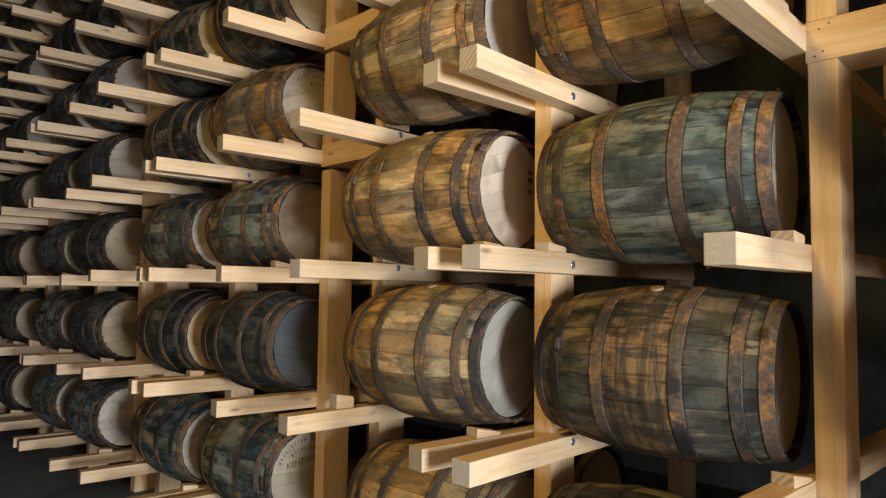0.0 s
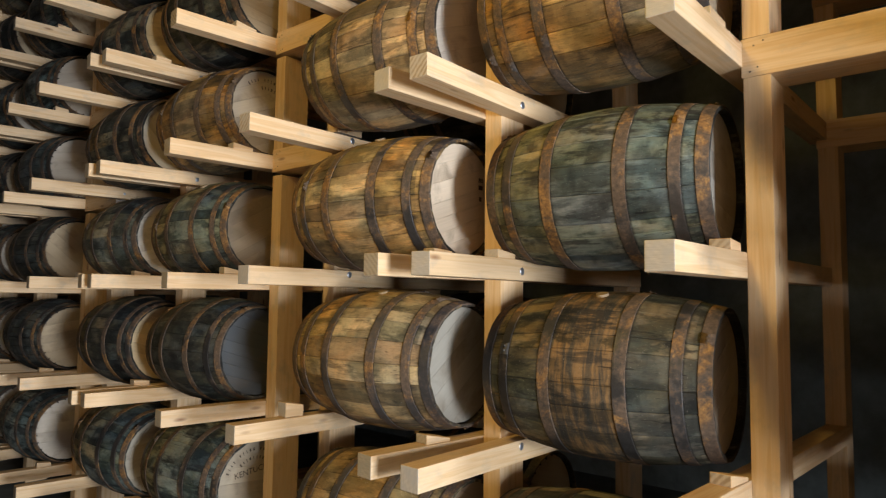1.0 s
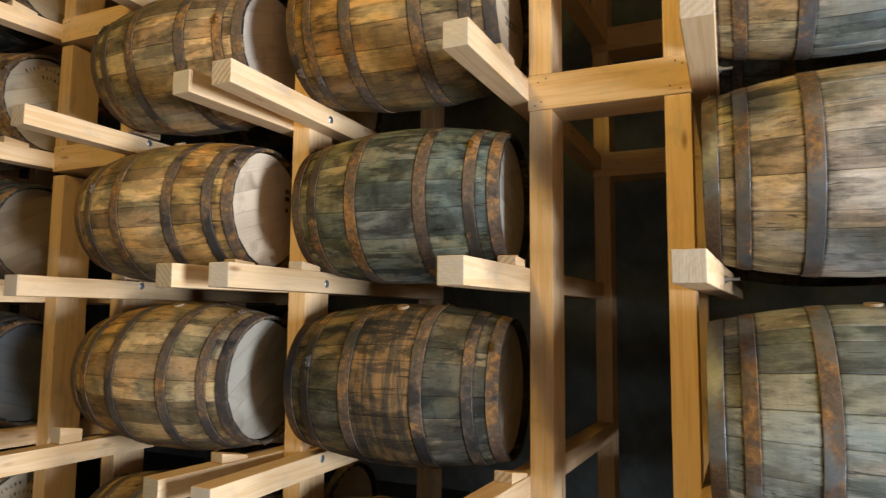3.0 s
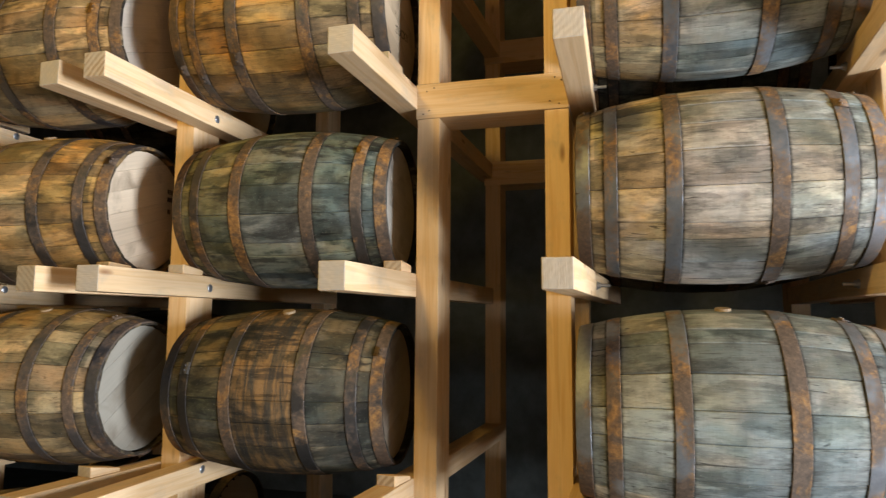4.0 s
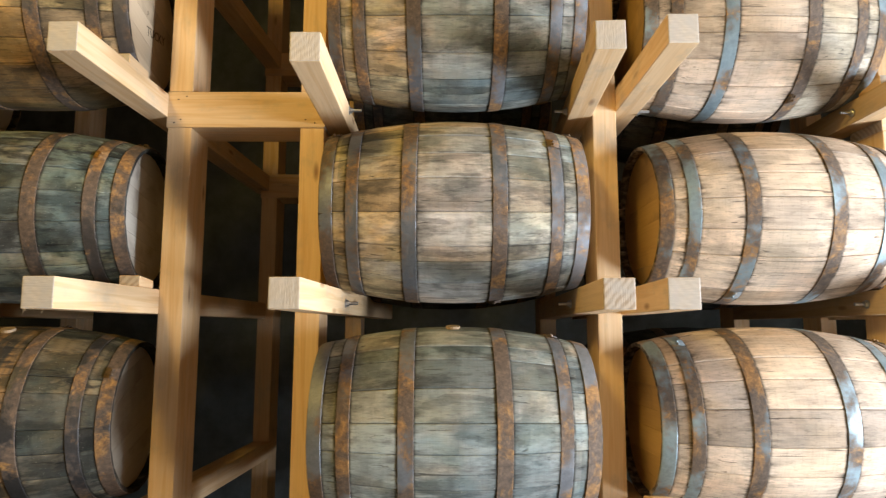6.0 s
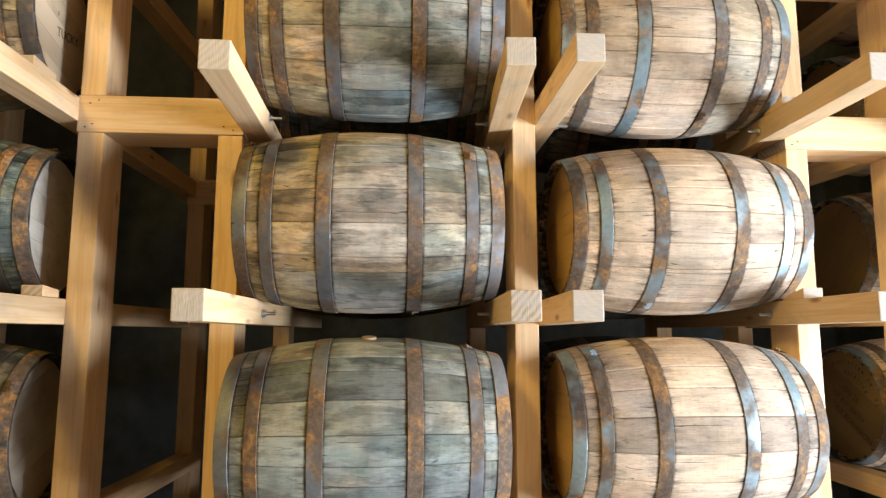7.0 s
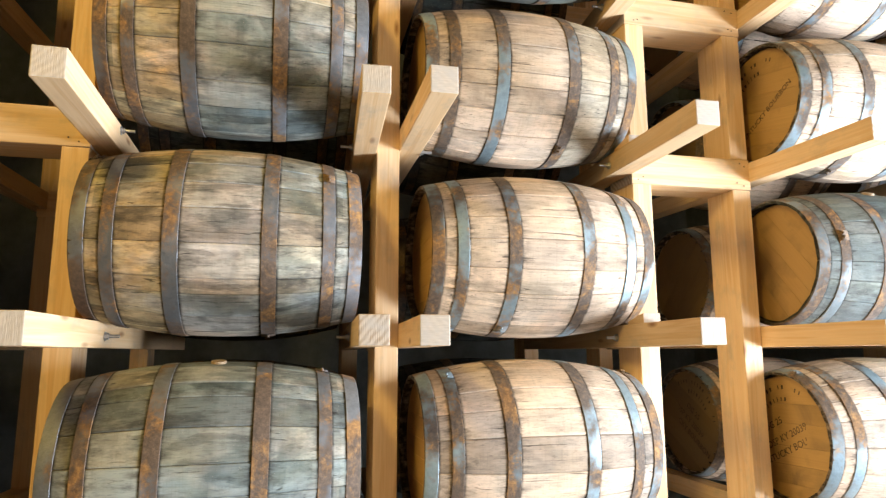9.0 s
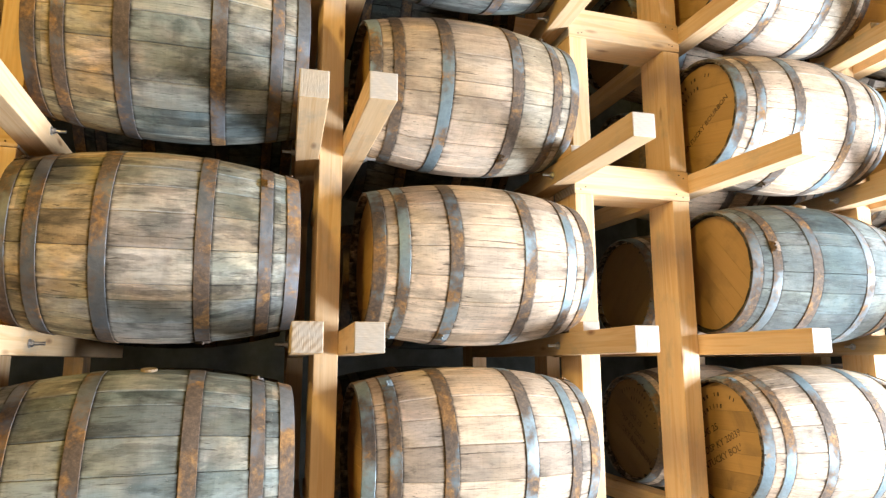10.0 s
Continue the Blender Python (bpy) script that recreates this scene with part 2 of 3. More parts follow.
def pine_material(end=False):
    """Construction pine with soft growth bands, knots and handling dirt; the timbers' long axis is local x."""
    m, n, l, b = material("pine_end_grain" if end else "pine_lumber", 0.62)
    if end:
        vec = coords(n, l, (1, 1, 1), 0.35)
        far = n.new("ShaderNodeMapping")
        far.inputs["Location"].default_value = (0, 0.11, 0.075)
        l.new(vec, far.inputs["Vector"])
        w = n.new("ShaderNodeTexWave")
        w.wave_type, w.rings_direction = "RINGS", "X"
        w.inputs["Scale"].default_value = 17
        w.inputs["Distortion"].default_value = 4.5
        w.inputs["Detail Scale"].default_value = 0.8
        l.new(far.outputs["Vector"], w.inputs["Vector"])
        saw = noise_tex(n, l, coords(n, l, (10, 300, 25), 3), 1.0, 2)
        col = ramp(n, l, w.outputs["Fac"], [(0.2, (0.55, 0.465, 0.365)), (0.85, (0.36, 0.27, 0.18))])
        rnd = n.new("ShaderNodeObjectInfo").outputs["Random"]
        col = mix(n, l, (0.56, 0.51, 0.44), col, ramp(n, l, rnd, [(0.45, 0.15), (0.75, 1.0)]))
        col = mix(n, l, col, ramp(n, l, saw, [(0.35, 0.75), (0.6, 1.05)]), 0.5, "MULTIPLY")
        dirt = noise_tex(n, l, coords(n, l, (1, 1, 1), 5), 22.0, 3)
        col = mix(n, l, col, (0.46, 0.44, 0.41), ramp(n, l, dirt, [(0.42, 0.0), (0.65, 0.75)]))
        l.new(col, b.inputs["Base Color"])
        bump(n, l, b, saw, 0.5, 0.002)
        return m
    band = noise_tex(n, l, coords(n, l, (0.7, 13, 13), 19), 2.6, 2, 0.45, 0.5)
    grain = noise_tex(n, l, coords(n, l, (6, 190, 190), 31), 1.0, 3, 0.6)
    col = ramp(n, l, band, [(0.3, (0.76, 0.525, 0.285)), (0.5, (0.79, 0.57, 0.33)), (0.62, (0.71, 0.465, 0.23)), (0.75, (0.78, 0.545, 0.30))])
    col = mix(n, l, col, ramp(n, l, grain, [(0.3, 0.9), (0.6, 1.02)]), 0.7, "MULTIPLY")
    vor = n.new("ShaderNodeTexVoronoi")
    vor.inputs["Scale"].default_value = 1.0
    l.new(coords(n, l, (3.1, 10.5, 10.5), 13), vor.inputs["Vector"])
    knot = ramp(n, l, vor.outputs["Distance"], [(0.03, 0.9), (0.09, 0.45), (0.14, 0.0)])
    col = mix(n, l, col, (0.27, 0.12, 0.045), knot)
    dirt = noise_tex(n, l, coords(n, l, (0.6, 1, 1), 47), 9.0, 5, 0.65)
    col = mix(n, l, col, (0.36, 0.33, 0.27), ramp(n, l, dirt, [(0.53, 0.0), (0.72, 0.45)]))
    tone = n.new("ShaderNodeObjectInfo")
    col = mix(n, l, col, ramp(n, l, tone.outputs["Random"], [(0.0, 0.82), (1.0, 1.08)]), 1.0, "MULTIPLY")
    l.new(col, b.inputs["Base Color"])
    bump(n, l, b, grain, 0.25, 0.0015)
    return m


def plain(name, colour, rough=0.6, metal=0.0, vary=0.25, scale=12.0):
    m, n, l, b = material(name, rough, metal)
    f = noise_tex(n, l, coords(n, l, (1, 1, 1)), scale, 5, 0.6)
    dark = tuple(c * (1 - vary) for c in colour)
    light = tuple(min(1.0, c * (1 + vary)) for c in colour)
    l.new(ramp(n, l, f, [(0.3, dark), (0.7, light)]), b.inputs["Base Color"])
    bump(n, l, b, f, 0.2, 0.003)
    return m


OAK, HOOP, HEAD = stave_material(), hoop_material(), head_material()
PINE, PINE_END = pine_material(), pine_material(True)
CONCRETE = plain("concrete_floor", (0.115, 0.14, 0.155), 0.7, 0, 0.3, 3.0)
CLADDING = plain("brown_board_cladding", (0.19, 0.115, 0.055), 0.7, 0, 0.3, 5.0)
# base lightened to blue-grey, lifting the black gaps the way haze would
GAP_LIFT_BOARDS = plain("gap_lift_boards", (0.15, 0.175, 0.17), 0.85, 0, 0.3, 5.0)
ROOFING = plain("dark_roof_boards", (0.16, 0.11, 0.07), 0.8, 0, 0.3, 5.0)
ZINC = plain("zinc_bolt_steel", (0.55, 0.58, 0.62), 0.35, 0.9, 0.2, 60.0)
INK = plain("black_stencil_ink", (0.06, 0.042, 0.026), 0.7, 0, 0.3, 90.0)
BUNG = plain("poplar_bung", (0.30, 0.22, 0.13), 0.7, 0, 0.3, 60.0)

# ---- mesh helpers ----


def mesh_of(name, bm, *mats, smooth=False):
    me = bpy.data.meshes.new(name)
    bm.normal_update()
    bm.to_mesh(me)
    bm.free()
    for m in mats:
        me.materials.append(m)
    if smooth:
        me.polygons.foreach_set("use_smooth", [True] * len(me.polygons))
    return me


def child(name, me, parent, label="", m=None):
    ob = new(name, me)
    ob.parent = parent
    if m is not None:
        ob.matrix_basis = m
    if label:
        ob["label"] = label
    return ob


def box_bm(x0, y0, z0, x1, y1, z1, bevel=0.0, bm=None):
    own = bm is None
    bm = bm or bmesh.new()
    v = [bm.verts.new((x, y, z)) for x in (x0, x1) for y in (y0, y1) for z in (z0, z1)]
    for q in ((0, 1, 3, 2), (4, 6, 7, 5), (0, 4, 5, 1), (2, 3, 7, 6), (0, 2, 6, 4), (1, 5, 7, 3)):
        bm.faces.new([v[i] for i in q])
    if own and bevel:
        bmesh.ops.bevel(bm, geom=bm.edges[:], offset=bevel, segments=2, profile=0.6, affect="EDGES")
    return bm


def timber_mesh(length, w, h, seed, wander=0.0015):
    """A sawn timber along local x from 0 to length, with eased edges, slight bow and end-grain faces."""
    r = random.Random(seed)
    bm = box_bm(0, -w / 2, -h / 2, length, w / 2, h / 2)
    cuts = max(2, int(length / 0.35))
    bmesh.ops.bevel(bm, geom=[e for e in bm.edges], offset=0.0035, segments=2, profile=0.6, affect="EDGES")
    long_edges = [e for e in bm.edges if abs(e.verts[0].co.x - e.verts[1].co.x) > length / 2]
    bmesh.ops.subdivide_edges(bm, edges=long_edges, cuts=cuts, use_grid_fill=True)
    p1, p2 = r.uniform(0, 6), r.uniform(0, 6)
    for v in bm.verts:
        t = v.co.x / 0.6
        v.co.y += wander * math.sin(t + p1)
        v.co.z += wander * math.sin(1.3 * t + p2)
    bm.normal_update()
    for f in bm.faces:
        f.material_index = 1 if abs(f.normal.x) > 0.9 else 0
    return mesh_of("timber", bm, PINE, PINE_END)


TIMBERS = {}


def timber(name, length, w, h, m, variant=0, label="", category="", group=""):
    key = (round(length, 3), round(w, 3), round(h, 3), variant)
    if key not in TIMBERS:
        TIMBERS[key] = timber_mesh(length, w, h, int(length * 1000) + 7 * variant)
    ob = new(name, TIMBERS[key])
    ob.matrix_world = m
    return tagged(ob, label, category, group)


# ---- barrels ----
HALF, R_END, R_BILGE = 0.445, 0.272, 0.331


def radius(y):
    return R_END + (R_BILGE - R_END) * (1 - (y / HALF) ** 2)


def stave_mesh(width_angle, seed):
    """One bent stave on top of the barrel: tapering, slightly crowned, 25 mm thick."""
    r = random.Random(seed)
    bm = bmesh.new()
    gap = 0.0008
    lift = r.uniform(-0.0015, 0.0015)
    n = 11
    rows = []
    for i in range(n):
        y = -HALF + 2 * HALF * i / (n - 1)
        rr = radius(y) + lift
        row = []
        half = width_angle / 2 - gap / rr
        deep = -0.011 if i in (0, n - 1) else -0.024
        for a, d in ((-half, deep), (-half, -0.0018), (-half * 0.93, 0.0), (0, 0.0), (half * 0.93, 0.0), (half, -0.0018), (half, deep)):
            q = rr + d
            row.append(bm.verts.new((q * math.sin(a), y, q * math.cos(a))))
        rows.append(row)
    for a, b in zip(rows, rows[1:]):
        for k in range(7):
            j = (k + 1) % 7
            bm.faces.new((a[k], a[j], b[j], b[k]))
    bm.faces.new(rows[0])
    bm.faces.new(rows[-1][::-1])
    bmesh.ops.recalc_face_normals(bm, faces=bm.faces[:])
    for row, nxt in zip(rows, rows[1:]):
        for k in (0, 1, 2, 4, 5, 6):
            e = bm.edges.get((row[k], nxt[k]))
            e.smooth = False
    me = mesh_of("stave", bm, OAK, smooth=True)
    flat = [len(p.vertices) == 7 for p in me.polygons]
    me.polygons.foreach_set("use_smooth", [not f for f in flat])
    return me


def hoop_mesh(y0, y1, seed, joint=True):
    """A strip hoop that follows the bulge, with its lapped and riveted joint."""
    r = random.Random(seed)
    bm = bmesh.new()
    seg = 48
    start = r.uniform(0, 6.28)
    rings = []
    for k in range(seg):
        a = start + 2 * math.pi * k / seg
        wob = 0.0006 * math.sin(5 * a + seed)
        row = []
        for y, d in ((y0, -0.004), (y0, 0.0006), (y0 + 0.0013, 0.0017), ((y0 + y1) / 2, 0.0021), (y1 - 0.0013, 0.0017), (y1, 0.0006), (y1, -0.004)):
            q = radius(y) + d + wob
            row.append(bm.verts.new((q * math.sin(a), y + 0.0012 * math.sin(2 * a + seed), q * math.cos(a))))
        rings.append(row)
    for k in range(seg):
        a, b = rings[k], rings[(k + 1) % seg]
        for j in range(6):
            bm.faces.new((a[j], a[j + 1], b[j + 1], b[j]))
        for j in (1, 2, 4, 5):
            bm.edges.get((a[j], b[j])).smooth = False
    if joint:
        for k in range(3):
            arc = []
            for a in (start + 0.05 * k, start + 0.05 * (k + 1)):
                arc.append([bm.verts.new(((radius(y) + d) * math.sin(a), y, (radius(y) + d) * math.cos(a)))
                            for y, d in ((y0 + 0.001, 0.0), (y0 + 0.001, 0.0052), (y1 - 0.001, 0.0052), (y1 - 0.001, 0.0))])
            for j in range(3):
                bm.faces.new((arc[0][j], arc[0][j + 1], arc[1][j + 1], arc[1][j]))
        for a in (start + 0.05, start + 0.11):
            y = (y0 + y1) / 2
            q = radius(y) + 0.006
            bmesh.ops.create_uvsphere(bm, u_segments=8, v_segments=5, radius=0.006,
                                      matrix=Matrix.Translation((q * math.sin(a), y, q * math.cos(a))))
    bmesh.ops.recalc_face_normals(bm, faces=bm.faces[:])
    return mesh_of("hoop", bm, HOOP, smooth=True)


def head_board_mesh(z0, z1, rad):
    """A board of the head: a slice of a disc, its face at y = 0 and 20 mm thick towards -y; the facing side is +y."""
    bm = bmesh.new()
    pts = []
    n = 8
    for k in range(n + 1):
        z = z0 + (z1 - z0) * k / n
        pts.append((math.sqrt(max(rad * rad - z * z, 1e-6)), z))
    outline = pts + [(-x, z) for x, z in pts[::-1]]
    front = [bm.verts.new((x, 0.0, z)) for x, z in outline]
    back = [bm.verts.new((x, -0.02, z)) for x, z in outline]
    bm.faces.new(front)
    bm.faces.new(back[::-1])
    for k in range(len(front)):
        j = (k + 1) % len(front)
        bm.faces.new((front[k], back[k], back[j], front[j]))
    bmesh.ops.recalc_face_normals(bm, faces=bm.faces[:])
    return mesh_of("head_board", bm, HEAD)


HOOP_BANDS = [(-0.4445, -0.400), (-0.355, -0.314), (-0.171, -0.123), (0.123, 0.171), (0.314, 0.355), (0.400, 0.4445)]
R_HEAD = 0.256


def barrel_variant(seed, detailed):
    r = random.Random(seed)
    root = new("barrel")
    root.empty_display_size = 0.1
    if detailed:
        n = 23 + seed % 3
        w = [r.uniform(0.65, 1.4) for _ in range(n)]
        tot = sum(w)
        a = 0.0
        for k in range(n):
            da = 2 * math.pi * w[k] / tot
            child("stave", stave_mesh(da, seed * 100 + k), root, m=Matrix.Rotation(a + da / 2, 4, "Y"))
            a += da
    else:
        bm = bmesh.new()
        n, seg = 26, 8
        for k in range(n):
            rows = []
            for i in range(seg + 1):
                y = -HALF + 2 * HALF * i / seg
                a0, a1 = 2 * math.pi * (k + 0.03) / n, 2 * math.pi * (k + 0.97) / n
                rr = radius(y)
                rows.append([bm.verts.new((q * math.sin(a), y, q * math.cos(a)))
                             for a, q in ((a0, rr - 0.02), (a0, rr), ((a0 + a1) / 2, rr + 0.001), (a1, rr), (a1, rr - 0.02))])
            for p, q in zip(rows, rows[1:]):
                for j in range(4):
                    bm.faces.new((p[j], q[j], q[j + 1], p[j + 1]))
        bmesh.ops.recalc_face_normals(bm, faces=bm.faces[:])
        st = child("shell", mesh_of("shell", bm, OAK), root)
        st["kind"] = "stuff"
    for k, (y0, y1) in enumerate(HOOP_BANDS):
        child("hoop", hoop_mesh(y0, y1, seed * 10 + k, detailed), root)
    for side in (1, -1):
        turn = Matrix.Rotation(r.uniform(-0.5, 0.5), 4, "Y")
        m = Matrix.Translation((0, side * (HALF - 0.03), 0)) @ (Matrix.Identity(4) if side == 1 else Matrix.Rotation(math.pi, 4, "Z")) @ turn
        cuts = [-R_HEAD]
        while cuts[-1] < R_HEAD - 0.05:
            cuts.append(min(cuts[-1] + r.uniform(0.06, 0.1), R_HEAD))
        if cuts[-1] < R_HEAD:
            cuts[-1] = R_HEAD
        hd = child("head", head_board_mesh(cuts[0], cuts[1] - 0.001, R_HEAD), root, m=m)
        for z0, z1 in zip(cuts[1:], cuts[2:]):
            child("head_board", head_board_mesh(z0, z1 - 0.001, R_HEAD), hd)
    if detailed:
        bm = bmesh.new()
        bmesh.ops.create_cone(bm, cap_ends=True, segments=16, radius1=0.026, radius2=0.024, depth=0.012,
                              matrix=Matrix.Translation((0, 0, R_BILGE + 0.001)))
        child("bung", mesh_of("bung", bm, BUNG), root, "round wooden bung", Matrix.Rotation(0.12, 4, "Y"))
    return root


PALETTE = {  # stave tones, share of dark staves, hoop tone, head tone
    "grey": ([(0.479, 0.448, 0.410), (0.392, 0.389, 0.378), (0.548, 0.481, 0.422), (0.417, 0.423, 0.416)], 0.06, (0.20, 0.22, 0.24), (0.42, 0.28, 0.11)),
    "tan": ([(0.507, 0.351, 0.171), (0.424, 0.295, 0.145), (0.565, 0.423, 0.248), (0.341, 0.240, 0.140)], 0.12, (0.085, 0.08, 0.078), (0.50, 0.40, 0.27)),
    "pale": ([(0.650, 0.535, 0.433), (0.604, 0.506, 0.415), (0.684, 0.569, 0.462), (0.570, 0.466, 0.369)], 0.02, (0.27, 0.37, 0.42), (0.46, 0.29, 0.10)),
    "teal": ([(0.171, 0.204, 0.207), (0.138, 0.171, 0.174), (0.209, 0.231, 0.230), (0.154, 0.176, 0.179)], 0.04, (0.24, 0.30, 0.33), (0.40, 0.25, 0.09)),
    # dark: stained oak, and painted shade on far, high and second-row barrels
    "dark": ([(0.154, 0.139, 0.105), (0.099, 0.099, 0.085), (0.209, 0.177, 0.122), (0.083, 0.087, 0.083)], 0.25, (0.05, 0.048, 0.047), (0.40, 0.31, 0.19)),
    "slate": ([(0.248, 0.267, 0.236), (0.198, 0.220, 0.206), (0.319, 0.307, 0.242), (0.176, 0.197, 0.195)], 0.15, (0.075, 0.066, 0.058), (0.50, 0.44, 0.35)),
}
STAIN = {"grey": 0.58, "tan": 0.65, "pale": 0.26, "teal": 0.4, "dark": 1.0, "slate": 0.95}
LOOKS = {
    "grey": "weathered grey oak barrel with rust-streaked steel hoops, on pine beams",
    "tan": "tan brown oak barrel with dark steel hoops, on pine beams",
    "pale": "pale cream oak barrel with blue-grey rusty hoops, on its side",
    "teal": "blue-grey weathered oak barrel with dull steel hoops",
    "dark": "dark stained and shade-toned oak barrel with blackened hoops, on pine beams",
    "slate": "slate grey mouldy oak barrel with brown rusted hoops",
}
TINTS = {"plain": (1.0, 1.0, 1.0), "gold": (1.14, 0.93, 0.58), "teal": (0.64, 0.75, 0.78), "light": (1.14, 1.12, 1.08),
         "damp": (0.47, 0.52, 0.54), "ochre": (1.05, 0.80, 0.44), "soft": (0.86, 0.94, 0.94)}
BANDS = {  # how the three stretches between the hoops have weathered, from +y to -y
    "grey": (("gold", "plain", "teal"), ("plain", "teal", "light"), ("light", "soft", "teal")),
    "tan": (("plain", "light", "plain"), ("gold", "plain", "ochre"), ("plain", "gold", "soft")),
    "pale": (("plain", "light", "plain"), ("soft", "light", "light"), ("plain", "plain", "soft")),
    "teal": (("plain", "teal", "light"), ("soft", "plain", "plain")),
    "dark": (("plain", "damp", "plain"), ("gold", "plain", "damp"), ("plain", "plain", "soft")),
    "slate": (("gold", "plain", "teal"), ("plain", "light", "damp")),
}
NEAR = [barrel_variant(s, True) for s in (3, 7, 11)]
FAR = [barrel_variant(s, False) for s in (2, 5)]
USED = set()


def place_barrel(x, y, z, look_name, seed, detailed, head=None, bands=None, rust=0.0, yaw=0.0):
    r = random.Random(seed)
    pool = NEAR if detailed else FAR
    src = pool[seed % len(pool)]
    m = pose(x, y, z, 0, 0, yaw + r.uniform(-0.8, 0.8)) @ Matrix.Rotation(r.uniform(-0.7, 0.7), 4, "Y")
    if src.name in USED:
        b = copy_thing(src, m)
    else:
        b = src
        b.matrix_basis = m
        USED.add(src.name)
    tones, dark, hoop, hd = PALETTE[look_name]
    tints = [TINTS[k] for k in bands or r.choice(BANDS[look_name])]
    if head:
        hd = head
    tagged(b, LOOKS[look_name], "barrel", "barrels in the rack")
    for o in b.children_recursive:
        kind = o.name.split(".")[0]
        if kind in ("stave", "shell"):
            c = r.choice(tones)
            k = r.uniform(0.88, 1.1) * (0.6 if r.random() < dark else 1.0)
            o.color = (*[v * k for v in c], STAIN[look_name] * r.uniform(0.7, 1.0))
            for key, tone in zip(("tint_hi", "tint_mid", "tint_lo"), tints):
                o[key] = tone
            o["rust"] = [rust] * 3
        elif kind == "hoop":
            k = r.uniform(0.75, 1.25)
            o.color = (*[v * k for v in hoop], 1)
        elif kind in ("head", "head_board"):
            k = r.uniform(0.88, 1.08)
            o.color = (*[v * k for v in hd], 1)
    return b


def text_mesh(body, size):
    cu = bpy.data.curves.new("stencil", "FONT")
    cu.body, cu.size, cu.extrude = body, size, 0.0004
    cu.align_x, cu.align_y, cu.resolution_u = "CENTER", "CENTER", 2
    ob = bpy.data.objects.new("stencil", cu)
    scene.collection.objects.link(ob)
    bpy.context.view_layer.update()
    me = bpy.data.meshes.new_from_object(ob.evaluated_get(bpy.context.evaluated_depsgraph_get()))
    bpy.data.objects.remove(ob)
    me.materials.clear()
    me.materials.append(INK)
    return me


def bar_mesh(w, h):
    """One illegible stencilled letter as a plain bar, in the plane x-y."""
    return mesh_of("stencil_bar", box_bm(-w / 2, -h / 2, 0, w / 2, h / 2, 0.0006), INK)


BARS = [bar_mesh(0.004 + 0.002 * k, 0.021 - 0.004 * (k % 2)) for k in range(4)]


def arc_bars(head, base, rad, a0, a1, n, seed):
    r = random.Random(seed)
    for k in range(n):
        if r.random() < 0.16:
            continue
        a = a0 + (a1 - a0) * k / (n - 1)
        child("stencil_bar", r.choice(BARS), head, m=base @ Matrix.Translation((rad * math.sin(a), rad * math.cos(a), 0)) @ Matrix.Rotation(-a, 4, "Z"))


def stencil_head(b, side, lines, tilt, arcs=True, size=0.036):
    """Stencilled lines on the head that faces +y (side 1) or -y (side -1); text is (words, x, z)."""
    head = [o for o in b.children if o.name.startswith("head") and o.matrix_basis.translation.y * side > 0][0]
    want = Matrix.Translation((0, side * (HALF - 0.03 + 0.0008), 0))
    face = Matrix.Rotation(math.pi / 2, 4, "X") if side == -1 else Matrix.Rotation(math.pi, 4, "Z") @ Matrix.Rotation(math.pi / 2, 4, "X")
    unspin = b.matrix_basis.to_3x3().inverted().to_4x4()
    base = head.matrix_basis.inverted() @ want @ unspin @ face @ Matrix.Rotation(tilt, 4, "Z")
    for words, x, z in lines:
        child("stencil", text_mesh(words, size), head, "black stencilled lettering", base @ Matrix.Translation((x, z, 0)))
    if arcs:
        arc_bars(head, base, 0.205, -1.0, 0.9, 17, 5)
        arc_bars(head, base, 0.155, -0.55, 0.5, 8, 9)


# ---- the building ----
FLOOR_Z, ROOF_Z, WALL_X, BACK_X, FAR_Y = -0.12, 6.6, -2.4, 6.4, 17.0


def structure(name, bm, mat, label):
    ob = new(name, mesh_of(name, bm, mat))
    return tagged(ob, label, kind="structure")


structure("floor", box_bm(WALL_X - 0.2, END_Y - 0.2, FLOOR_Z - 0.2, BACK_X + 0.2, FAR_Y + 0.2, FLOOR_Z), CONCRETE, "worn blue-grey concrete warehouse floor")
structure("ground", box_bm(-60, -60, FLOOR_Z - 0.5, 60, END_Y - 0.2, FLOOR_Z - 0.03), CONCRETE, "pale concrete yard outside the door")
structure("ceiling", box_bm(WALL_X - 0.2, END_Y - 0.2, ROOF_Z, BACK_X + 0.2, FAR_Y + 0.2, ROOF_Z + 0.2), ROOFING, "dark boarded warehouse ceiling")
structure("wall_back", box_bm(BACK_X, END_Y, FLOOR_Z, BACK_X + 0.2, FAR_Y, ROOF_Z), GAP_LIFT_BOARDS, "old board wall behind the rack, blue-grey to lift gaps")
structure("wall_far", box_bm(WALL_X, FAR_Y, FLOOR_Z, BACK_X, FAR_Y + 0.2, ROOF_Z), GAP_LIFT_BOARDS, "blue-grey old board wall at the rack's end")
wb = box_bm(WALL_X, END_Y - 0.2, FLOOR_Z, DOOR_X0, END_Y, ROOF_Z)
box_bm(DOOR_X1, END_Y - 0.2, FLOOR_Z, BACK_X, END_Y, ROOF_Z, bm=wb)
box_bm(DOOR_X0, END_Y - 0.2, DOOR_TOP, DOOR_X1, END_Y, ROOF_Z, bm=wb)
structure("wall_end", wb, CLADDING, "brown board end wall with an open loading door")
# added wall, out of view, that keeps door light from behind the rack
structure("wall_return", box_bm(2.4, -5.1, FLOOR_Z, BACK_X, -4.9, ROOF_Z), GAP_LIFT_BOARDS, "added board wall blocking door light from behind the rack")
